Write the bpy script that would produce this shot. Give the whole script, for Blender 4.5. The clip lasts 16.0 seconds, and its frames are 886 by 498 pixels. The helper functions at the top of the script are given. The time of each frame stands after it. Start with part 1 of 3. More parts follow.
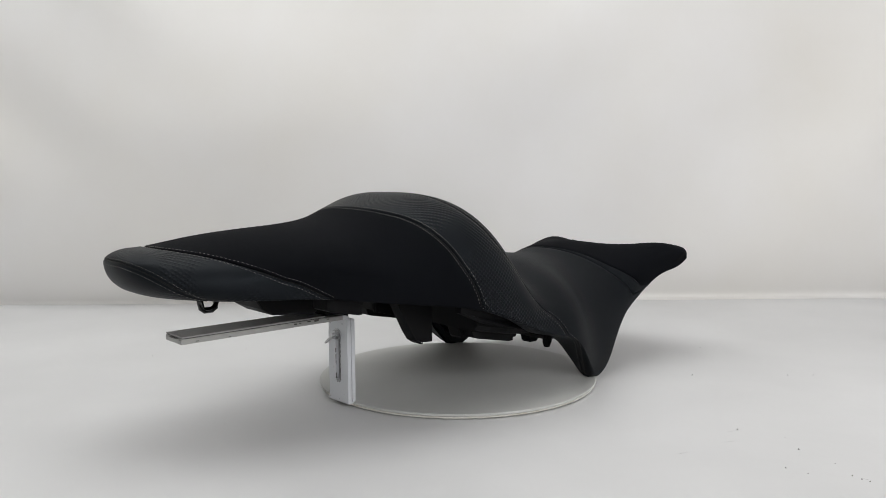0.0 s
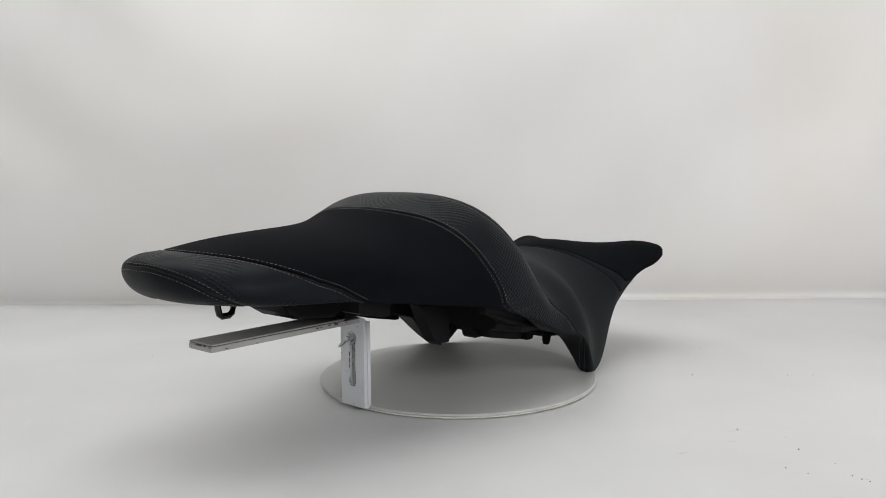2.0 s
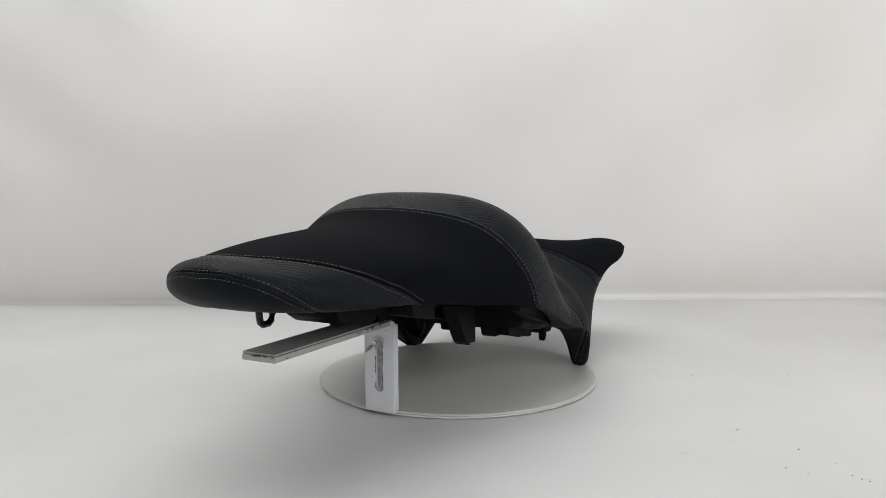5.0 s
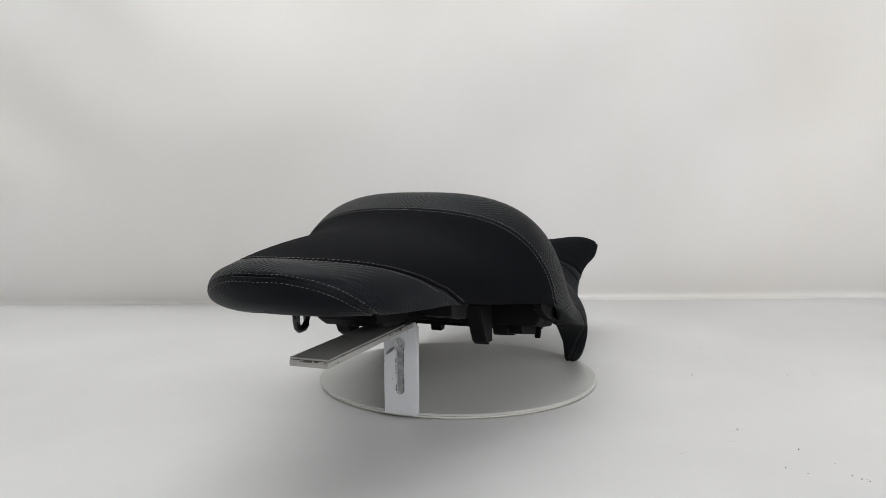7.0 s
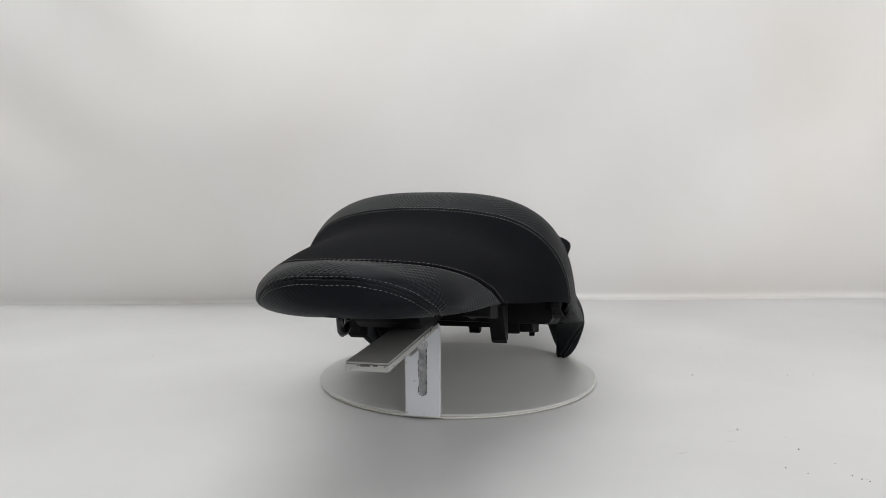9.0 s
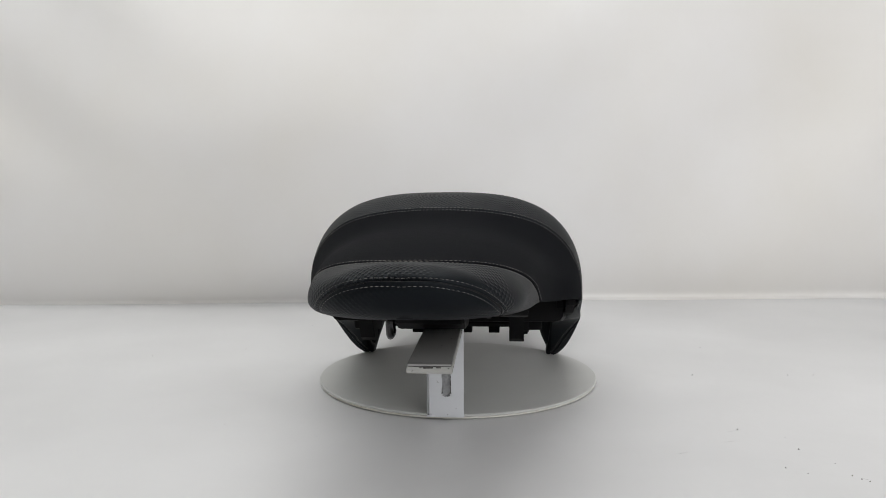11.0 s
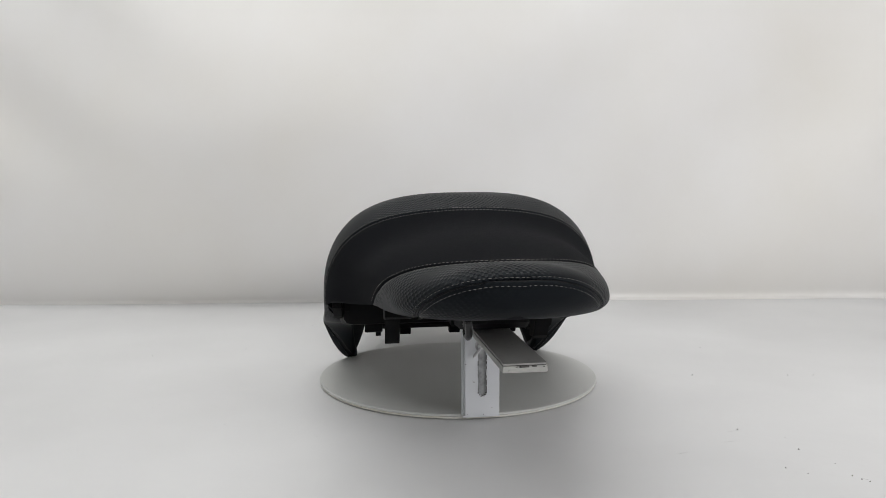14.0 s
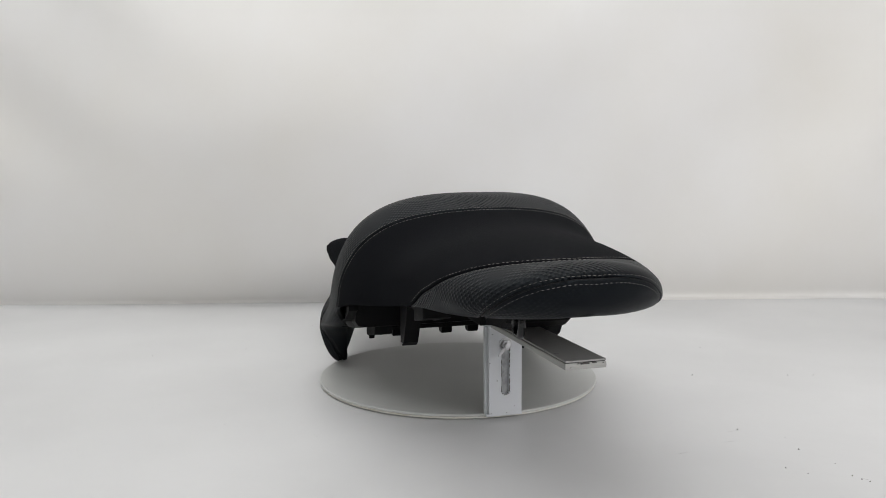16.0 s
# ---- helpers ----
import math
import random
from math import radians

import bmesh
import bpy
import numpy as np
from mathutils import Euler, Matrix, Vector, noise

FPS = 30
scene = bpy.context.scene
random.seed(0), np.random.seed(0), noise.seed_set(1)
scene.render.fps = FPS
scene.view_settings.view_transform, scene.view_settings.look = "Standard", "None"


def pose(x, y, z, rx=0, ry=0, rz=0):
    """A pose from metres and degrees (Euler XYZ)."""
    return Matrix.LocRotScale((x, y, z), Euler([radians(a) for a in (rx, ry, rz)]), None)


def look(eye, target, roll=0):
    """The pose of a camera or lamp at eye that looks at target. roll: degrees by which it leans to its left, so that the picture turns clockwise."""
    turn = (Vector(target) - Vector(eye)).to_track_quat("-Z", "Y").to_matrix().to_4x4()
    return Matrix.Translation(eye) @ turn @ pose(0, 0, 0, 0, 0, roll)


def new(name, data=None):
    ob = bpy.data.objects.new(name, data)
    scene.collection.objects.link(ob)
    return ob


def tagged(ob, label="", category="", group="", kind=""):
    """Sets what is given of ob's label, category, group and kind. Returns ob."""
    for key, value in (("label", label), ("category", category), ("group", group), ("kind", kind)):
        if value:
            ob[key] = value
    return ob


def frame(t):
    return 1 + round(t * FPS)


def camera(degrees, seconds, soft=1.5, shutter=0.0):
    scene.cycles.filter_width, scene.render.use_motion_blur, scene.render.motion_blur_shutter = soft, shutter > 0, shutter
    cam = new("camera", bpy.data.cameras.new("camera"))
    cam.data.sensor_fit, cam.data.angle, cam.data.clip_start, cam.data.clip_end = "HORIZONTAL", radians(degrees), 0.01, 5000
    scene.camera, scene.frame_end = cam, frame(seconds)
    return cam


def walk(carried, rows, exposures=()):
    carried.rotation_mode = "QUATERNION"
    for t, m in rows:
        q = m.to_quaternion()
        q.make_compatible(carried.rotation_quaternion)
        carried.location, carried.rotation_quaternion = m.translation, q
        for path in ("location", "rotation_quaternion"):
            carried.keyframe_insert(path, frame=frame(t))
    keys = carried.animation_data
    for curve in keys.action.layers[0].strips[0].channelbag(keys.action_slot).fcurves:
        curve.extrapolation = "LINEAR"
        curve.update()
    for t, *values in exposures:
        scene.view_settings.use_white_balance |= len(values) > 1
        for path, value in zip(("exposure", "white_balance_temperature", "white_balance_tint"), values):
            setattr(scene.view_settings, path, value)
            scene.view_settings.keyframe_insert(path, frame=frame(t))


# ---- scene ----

# ---------------------------------------------------------------- camera
cam = camera(60.86, 16.0, soft=0.6)
EYE = Vector((0.0, -1.0873, 0.2845))
AIM = EYE + Vector((-0.0187, 0.9954, -0.0942))
walk(cam, [(0.0, look(EYE, AIM, -0.353)), (16.0, look(EYE, AIM, -0.353))], exposures=[(0.0, 0.0), (16.0, 0.0)])

# ---------------------------------------------------------------- light
world = bpy.data.worlds.new("room_air")
scene.world = world
world.use_nodes = True
world.node_tree.nodes["Background"].inputs[0].default_value = (0.95, 0.97, 1.0, 1)
world.node_tree.nodes["Background"].inputs[1].default_value = 0.3


def area(name, eye, target, w, h, watts, colour):
    data = bpy.data.lights.new(name, "AREA")
    data.shape, data.size, data.size_y, data.energy, data.color = "RECTANGLE", w, h, watts, colour
    ob = new(name, data)
    ob.matrix_world = look(eye, target)
    return ob


area("ceiling_light_middle", (-0.9, 0.08, 2.15), (-0.9, 0.08, 0.0), 3.0, 1.4, 31.8, (0.99, 1.0, 0.995))
# Unseen fill lamp, added low to brighten the backdrop and under the seat.
area("front_fill_light", (1.5, -1.8, 1.0), (1.2, 0.7, 0.90), 3.0, 0.9, 30.0, (0.995, 0.985, 1.0))


# ---------------------------------------------------------------- materials
def material(name, colour, rough, metal=0.0):
    m = bpy.data.materials.new(name)
    m.use_nodes = True
    b = m.node_tree.nodes["Principled BSDF"]
    b.inputs["Base Color"].default_value = (*colour, 1)
    b.inputs["Roughness"].default_value = rough
    b.inputs["Metallic"].default_value = metal
    return m, m.node_tree, b


def mottle(nt, b, scale, low, high, rough_low=None, rough_high=None, detail=6.0, coords="Object"):
    """Colour that wanders between two tones, at one scale."""
    tc = nt.nodes.new("ShaderNodeTexCoord")
    n = nt.nodes.new("ShaderNodeTexNoise")
    n.inputs["Scale"].default_value, n.inputs["Detail"].default_value = scale, detail
    nt.links.new(tc.outputs[coords], n.inputs["Vector"])
    r = nt.nodes.new("ShaderNodeValToRGB")
    r.color_ramp.elements[0].position, r.color_ramp.elements[1].position = 0.3, 0.7
    r.color_ramp.elements[0].color, r.color_ramp.elements[1].color = (*low, 1), (*high, 1)
    nt.links.new(n.outputs["Fac"], r.inputs["Fac"])
    nt.links.new(r.outputs["Color"], b.inputs["Base Color"])
    if rough_low is not None:
        k = nt.nodes.new("ShaderNodeMapRange")
        k.inputs["To Min"].default_value, k.inputs["To Max"].default_value = rough_low, rough_high
        nt.links.new(n.outputs["Fac"], k.inputs["Value"])
        nt.links.new(k.outputs["Result"], b.inputs["Roughness"])
    return tc, r


def grain(nt, b, scale, depth, strength=0.5, voronoi=False, after=None, coords="Object"):
    """Fine relief; after: a bump node to build upon."""
    tc = nt.nodes.new("ShaderNodeTexCoord")
    n = nt.nodes.new("ShaderNodeTexVoronoi" if voronoi else "ShaderNodeTexNoise")
    n.inputs["Scale"].default_value = scale
    nt.links.new(tc.outputs[coords], n.inputs["Vector"])
    bump = nt.nodes.new("ShaderNodeBump")
    bump.inputs["Strength"].default_value, bump.inputs["Distance"].default_value = strength, depth
    nt.links.new(n.outputs["Distance" if voronoi else "Fac"], bump.inputs["Height"])
    if after:
        nt.links.new(after.outputs["Normal"], bump.inputs["Normal"])
    nt.links.new(bump.outputs["Normal"], b.inputs["Normal"])
    return bump


SUEDE, nt, b = material("black_suede", (0.010, 0.010, 0.012), 0.9)
mottle(nt, b, 14, (0.0034, 0.0039, 0.0052), (0.0052, 0.0058, 0.0074), 0.85, 0.95)
b.inputs["Specular IOR Level"].default_value = 0.05
b.inputs["Sheen Weight"].default_value = 0.006
b.inputs["Sheen Roughness"].default_value = 0.5
grain(nt, b, 1500, 0.0004, 0.5)

VINYL, nt, b = material("black_vinyl", (0.016, 0.016, 0.018), 0.5)
mottle(nt, b, 9, (0.0032, 0.0037, 0.0049), (0.0050, 0.0056, 0.0071), 0.54, 0.68)
b.inputs["Specular IOR Level"].default_value = 0.13
b.inputs["Specular Tint"].default_value = (0.80, 0.92, 1.0, 1)
grain(nt, b, 900, 0.0003, 0.35, voronoi=True)


def embossed(name, pitch, depth, gloss, rough):
    """Vinyl pressed with rows of small lozenges that come and go across the panel."""
    m, nt, b = material(name, (0.017, 0.017, 0.019), 0.45)
    mottle(nt, b, 11, (0.0028, 0.0033, 0.0045), (0.0046, 0.0052, 0.0068), rough, rough + 0.12)
    b.inputs["Specular IOR Level"].default_value = gloss
    b.inputs["Specular Tint"].default_value = (0.80, 0.92, 1.0, 1)
    uv = nt.nodes.new("ShaderNodeTexCoord")
    sep = nt.nodes.new("ShaderNodeSeparateXYZ")
    nt.links.new(uv.outputs["Object"], sep.inputs[0])

    def calc(op, a, c):
        n = nt.nodes.new("ShaderNodeMath")
        n.operation = op
        for i, v in enumerate((a, c)):
            if v is None:
                continue
            if isinstance(v, (int, float)):
                n.inputs[i].default_value = v
            else:
                nt.links.new(v, n.inputs[i])
        return n.outputs[0]

    k = 2 * math.pi / pitch
    wave = [calc("SINE", calc("MULTIPLY", sep.outputs[i], k), None) for i in range(3)]
    face = nt.nodes.new("ShaderNodeSeparateXYZ")
    nt.links.new(uv.outputs["Normal"], face.inputs[0])
    share = [calc("POWER", calc("ABSOLUTE", face.outputs[i], None), 5.0) for i in range(3)]
    total = calc("ADD", calc("ADD", share[0], share[1]), share[2])
    checks = [calc("MULTIPLY", share[i], calc("MULTIPLY", wave[(i + 1) % 3], wave[(i + 2) % 3])) for i in range(3)]
    h = calc("DIVIDE", calc("ADD", calc("ADD", checks[0], checks[1]), checks[2]), total)
    h = calc("MAXIMUM", h, -0.2)
    patch = nt.nodes.new("ShaderNodeTexNoise")
    patch.inputs["Scale"].default_value = 9
    nt.links.new(uv.outputs["Object"], patch.inputs["Vector"])
    fade = nt.nodes.new("ShaderNodeMapRange")
    fade.inputs["From Min"].default_value, fade.inputs["From Max"].default_value = 0.40, 0.56
    nt.links.new(patch.outputs["Fac"], fade.inputs["Value"])
    h = calc("MULTIPLY", h, fade.outputs["Result"])
    # the skirts' lower ends are left smooth
    stop = nt.nodes.new("ShaderNodeMapRange")
    stop.inputs["From Min"].default_value, stop.inputs["From Max"].default_value = 0.085, 0.105
    nt.links.new(sep.outputs[2], stop.inputs["Value"])
    h = calc("MULTIPLY", h, stop.outputs["Result"])
    bump = nt.nodes.new("ShaderNodeBump")
    bump.inputs["Strength"].default_value, bump.inputs["Distance"].default_value = 0.8, depth
    nt.links.new(h, bump.inputs["Height"])
    grain(nt, b, 900, 0.0002, 0.3, voronoi=True, after=bump)
    return m


GRIP = embossed("embossed_vinyl", 0.0058, 0.0014, 0.15, 0.42)
FAINT_GRIP = embossed("faintly_embossed_vinyl", 0.0058, 0.0004, 0.13, 0.44)

THREAD, nt, b = material("grey_thread", (0.22, 0.20, 0.17), 0.8)
mottle(nt, b, 60, (0.13, 0.124, 0.115), (0.25, 0.238, 0.220))
PIPING, nt, b = material("black_piping", (0.004, 0.004, 0.0045), 0.55)
b.inputs["Specular IOR Level"].default_value = 0.25
LINING, nt, b = material("black_lining", (0.011, 0.011, 0.012), 0.6)
mottle(nt, b, 20, (0.0024, 0.0024, 0.0028), (0.0040, 0.0040, 0.0045), 0.6, 0.8)
b.inputs["Specular IOR Level"].default_value = 0.1
grain(nt, b, 700, 0.0004, 0.4)
PLASTIC, nt, b = material("black_plastic", (0.012, 0.012, 0.013), 0.42)
mottle(nt, b, 25, (0.0022, 0.0022, 0.0027), (0.0040, 0.0040, 0.0045), 0.5, 0.65)
b.inputs["Specular IOR Level"].default_value = 0.12
grain(nt, b, 600, 0.0003, 0.4)
STEEL, nt, b = material("dull_steel", (0.32, 0.32, 0.33), 0.35, 1.0)
mottle(nt, b, 70, (0.34, 0.34, 0.35), (0.60, 0.60, 0.61), 0.28, 0.5)


def painted(name, paint, bare, amount):
    """White paint on steel, scuffed and chipped along its edges."""
    m, nt, b = material(name, paint, 0.42)
    tc, r = mottle(nt, b, 18, tuple(c * 0.93 for c in paint), paint, 0.36, 0.5)
    chips = nt.nodes.new("ShaderNodeTexNoise")
    chips.inputs["Scale"].default_value, chips.inputs["Detail"].default_value = 170, 4
    nt.links.new(tc.outputs["Object"], chips.inputs["Vector"])
    cut = nt.nodes.new("ShaderNodeMapRange")
    cut.inputs["From Min"].default_value, cut.inputs["From Max"].default_value = amount, amount + 0.05
    nt.links.new(chips.outputs["Fac"], cut.inputs["Value"])
    mix = nt.nodes.new("ShaderNodeMix")
    mix.data_type = "RGBA"
    nt.links.new(cut.outputs["Result"], mix.inputs["Factor"])
    nt.links.new(r.outputs["Color"], mix.inputs[6])
    mix.inputs[7].default_value = (*bare, 1)
    nt.links.new(mix.outputs[2], b.inputs["Base Color"])
    grain(nt, b, 300, 0.0002, 0.3)
    return m


PAINT = painted("white_painted_steel", (0.63, 0.645, 0.67), (0.2, 0.19, 0.18), 0.73)
SCUFFED = painted("scuffed_white_paint", (0.27, 0.268, 0.258), (0.09, 0.086, 0.08), 0.66)
# The arm's white, dimmed in the colour to offset lamp light on its end.
ARM = painted("dimmed_yellowish_paint", (0.35, 0.35, 0.33), (0.12, 0.115, 0.10), 0.69)
CHIP, nt, b = material("bare_dark_metal", (0.05, 0.048, 0.045), 0.6)
mottle(nt, b, 200, (0.025, 0.024, 0.022), (0.09, 0.085, 0.08))
DARK_STEEL, nt, b = material("black_enamelled_steel", (0.008, 0.008, 0.009), 0.16)
mottle(nt, b, 60, (0.005, 0.005, 0.006), (0.012, 0.012, 0.013), 0.12, 0.24)
CAVITY, nt, b = material("grey_primer", (0.30, 0.31, 0.32), 0.6)
mottle(nt, b, 120, (0.20, 0.20, 0.20), (0.48, 0.49, 0.50))
DISC, nt, b = material("white_disc_laminate", (0.72, 0.72, 0.70), 0.45)
mottle(nt, b, 5, (0.51, 0.515, 0.497), (0.58, 0.585, 0.566), 0.38, 0.5)
grain(nt, b, 260, 0.0002, 0.25)
DISC_EDGE, nt, b = material("yellowed_disc_edge", (0.70, 0.69, 0.63), 0.6)
mottle(nt, b, 45, (0.60, 0.58, 0.50), (0.78, 0.77, 0.73))

SHEET, nt, b = material("white_vinyl_sheet", (0.80, 0.80, 0.80), 0.45)
mottle(nt, b, 2.5, (0.585, 0.585, 0.587), (0.685, 0.685, 0.688), 0.36, 0.52)
grain(nt, b, 35, 0.0012, 0.2)
CLOTH, nt, b = material("offwhite_backdrop", (0.76, 0.755, 0.735), 0.75)
mottle(nt, b, 1.8, (0.785, 0.764, 0.722), (0.845, 0.838, 0.832))
grain(nt, b, 6, 0.004, 0.25)
DIRT, nt, b = material("dark_dust", (0.17, 0.16, 0.15), 0.9)
ROOM, nt, b = material("plain_room_paint", (0.7, 0.7, 0.69), 0.8)
mottle(nt, b, 1.2, (0.74, 0.74, 0.73), (0.80, 0.80, 0.79))


# ---------------------------------------------------------------- mesh helpers
def mesh_of(name, verts, faces, mat, smooth=True, uvs=None):
    me = bpy.data.meshes.new(name)
    me.from_pydata([tuple(float(c) for c in v) for v in verts], [], faces)
    me.materials.append(mat)
    if smooth:
        me.polygons.foreach_set("use_smooth", [True] * len(me.polygons))
    if uvs is not None:
        layer = me.uv_layers.new(name="metres")
        for loop in me.loops:
            layer.data[loop.index].uv = uvs[loop.vertex_index]
    me.update()
    return me


def part_mesh(name, me, parent, label=""):
    ob = new(name, me)
    ob.parent = parent
    return tagged(ob, label)


def part(name, bm, mat, parent, label="", smooth=False):
    me = bpy.data.meshes.new(name)
    bm.to_mesh(me)
    bm.free()
    me.materials.append(mat)
    if smooth:
        me.polygons.foreach_set("use_smooth", [True] * len(me.polygons))
    return part_mesh(name, me, parent, label)


def box(x0, x1, y0, y1, z0, z1, bevel=0.0, bm=None):
    out = bm or bmesh.new()
    made = bmesh.ops.create_cube(out, size=1)["verts"]
    bmesh.ops.transform(out, matrix=Matrix.LocRotScale(((x0 + x1) / 2, (y0 + y1) / 2, (z0 + z1) / 2), None, (x1 - x0, y1 - y0, z1 - z0)), verts=made)
    if bevel:
        edges = list({e for v in made for e in v.link_edges})
        bmesh.ops.bevel(out, geom=edges, offset=bevel, segments=2, affect="EDGES", profile=0.7)
    return out


def prism(outline, axis, a, c, bevel=0.0):
    """An outline of two coordinates drawn out along one axis from a to c."""
    bm = bmesh.new()
    place = {"x": lambda p, d: (d, p[0], p[1]), "y": lambda p, d: (p[0], d, p[1]), "z": lambda p, d: (p[0], p[1], d)}[axis]
    low = [bm.verts.new(place(p, a)) for p in outline]
    high = [bm.verts.new(place(p, c)) for p in outline]
    n = len(outline)
    caps = [bm.faces.new(low[::-1]), bm.faces.new(high)]
    for i in range(n):
        bm.faces.new((low[i], low[(i + 1) % n], high[(i + 1) % n], high[i]))
    bmesh.ops.recalc_face_normals(bm, faces=bm.faces)
    if bevel:
        edges = list({e for f in caps for e in f.edges})
        bmesh.ops.bevel(bm, geom=edges, offset=bevel, segments=2, affect="EDGES", profile=0.7)
    return bm


def tube(points, radius, sides=8, closed=False):
    """A round bar along a line of points."""
    pts = [Vector(p) for p in points]
    n = len(pts)
    verts, faces = [], []
    up = Vector((0.13, 0.31, 0.94))
    for i, p in enumerate(pts):
        d = (pts[(i + 1) % n if closed else min(i + 1, n - 1)] - pts[(i - 1) % n if closed else max(i - 1, 0)]).normalized()
        a = d.cross(up).normalized()
        c = d.cross(a)
        for k in range(sides):
            t = 2 * math.pi * k / sides
            verts.append(p + radius * (math.cos(t) * a + math.sin(t) * c))
    for i in range(n if closed else n - 1):
        j = (i + 1) % n
        for k in range(sides):
            m = (k + 1) % sides
            faces.append((i * sides + k, i * sides + m, j * sides + m, j * sides + k))
    if not closed:
        faces += [tuple(range(sides))[::-1], tuple((n - 1) * sides + k for k in range(sides))]
    return verts, faces


# ---------------------------------------------------------------- the setting
def floor_sheet():
    nx, ny = 60, 60
    xs, ys = np.linspace(-2.6, 2.6, nx), np.linspace(-2.6, 1.0, ny)
    verts = []
    for y in ys:
        for x in xs:
            r = math.hypot(x, y)
            lump = 0.0022 * noise.noise((x * 2.3, y * 2.3, 0.4)) + 0.001 * noise.noise((x * 6, y * 6, 3.0))
            verts.append((x, y, -0.0075 + lump * min(1.0, max(0.0, (r - 0.23) / 0.25))))
    faces = [(j * nx + i, j * nx + i + 1, (j + 1) * nx + i + 1, (j + 1) * nx + i) for j in range(ny - 1) for i in range(nx - 1)]
    tagged(new("floor", mesh_of("floor", verts, faces, SHEET)), "white vinyl photo sheet laid flat, lightly dusty", "floor", kind="structure")


def backdrop_sheet():
    """A hanging off-white sheet with long soft folds, that ends on the floor sheet."""
    nx, nz = 150, 84
    xs, zs = np.linspace(-2.6, 2.6, nx), -0.009 + 2.26 * np.linspace(0, 1, nz) ** 3
    verts = []
    for z in zs:
        for x in xs:
            s = x - 0.5 * z * math.tanh(x / 0.35)
            d = 0.020 * math.sin(5.1 * s + 0.7) + 0.011 * math.sin(10.3 * s + 2.9 * z) + 0.040 * noise.noise((s * 2.1, z * 1.5, 1.7)) + 0.016 * noise.noise((s * 5.0, z * 3.0, 4.1))
            d *= 0.16 + 1.0 * min(1.0, max(0.0, z) / 0.4)
            foot = 0.010 * min(1.0, max(0.0, (x + 0.45) / 0.7)) * math.exp(-max(z, 0.0) / 0.006)
            verts.append((x, WALL_Y + 0.033 * x + d - foot - 0.082 * (1 - math.exp(-max(z, 0.0) / 0.13)), z))
    faces = [(j * nx + i, j * nx + i + 1, (j + 1) * nx + i + 1, (j + 1) * nx + i) for j in range(nz - 1) for i in range(nx - 1)]
    back = [(x, y + 0.012, z) for x, y, z in verts]
    n = len(verts)
    faces += [tuple(n + k for k in f[::-1]) for f in faces]
    tagged(new("backdrop", mesh_of("backdrop", verts + back, faces, CLOTH)), "off-white photo backdrop sheet hanging in soft folds", "backdrop", kind="structure")


WALL_Y = 0.685


def room_shell():
    for name, b6 in (("wall_north", (-2.7, 2.7, 1.2, 1.3, -0.05, 2.5)), ("wall_south", (-2.7, 2.7, -2.8, -2.7, -0.05, 2.5)),
                     ("wall_west", (-2.8, -2.7, -2.7, 1.2, -0.05, 2.5)), ("wall_east", (2.7, 2.8, -2.7, 1.2, -0.05, 2.5)),
                     ("ceiling", (-2.8, 2.8, -2.8, 1.3, 2.5, 2.6)), ("room_floor", (-2.8, 2.8, -2.8, 1.3, -0.15, -0.05))):
        bm = box(*b6)
        me = bpy.data.meshes.new(name)
        bm.to_mesh(me)
        bm.free()
        me.materials.append(ROOM)
        tagged(new(name, me), "plain light painted room surface", name.split("_")[0], kind="structure")


floor_sheet()
backdrop_sheet()
room_shell()


# ---------------------------------------------------------------- turntable
def turntable():
    top = tagged(new("turntable"), "round white display turntable disc lying on the floor sheet", "turntable")
    n = 128

    def disc(r, z0, z1, mat, name, label=""):
        rings = [(0.0, z1), (r - 0.0012, z1), (r, z1 - 0.0008), (r, z0 + 0.0006), (r - 0.001, z0), (0.0, z0)]
        verts, faces = [(0, 0, z1)], []
        for rr, z in rings[1:-1]:
            verts += [(rr * math.cos(2 * math.pi * k / n), rr * math.sin(2 * math.pi * k / n), z) for k in range(n)]
        verts.append((0, 0, z0))
        for k in range(n):
            m = (k + 1) % n
            faces.append((0, 1 + k, 1 + m))
            for q in range(3):
                a = 1 + q * n
                faces.append((a + k, a + n + k, a + n + m, a + m))
            faces.append((len(verts) - 1, 1 + 3 * n + m, 1 + 3 * n + k))
        return part_mesh(name, mesh_of(name, verts, faces, mat, smooth=False), top, label)

    disc(0.2, -0.0032, 0.0, DISC, "plate")
    disc(0.1985, -0.0062, -0.0036, DISC_EDGE, "under_plate", "yellowed lower plate")
    disc(0.12, -0.0085, -0.0062, PLASTIC, "foot", "dark round foot")
    return top


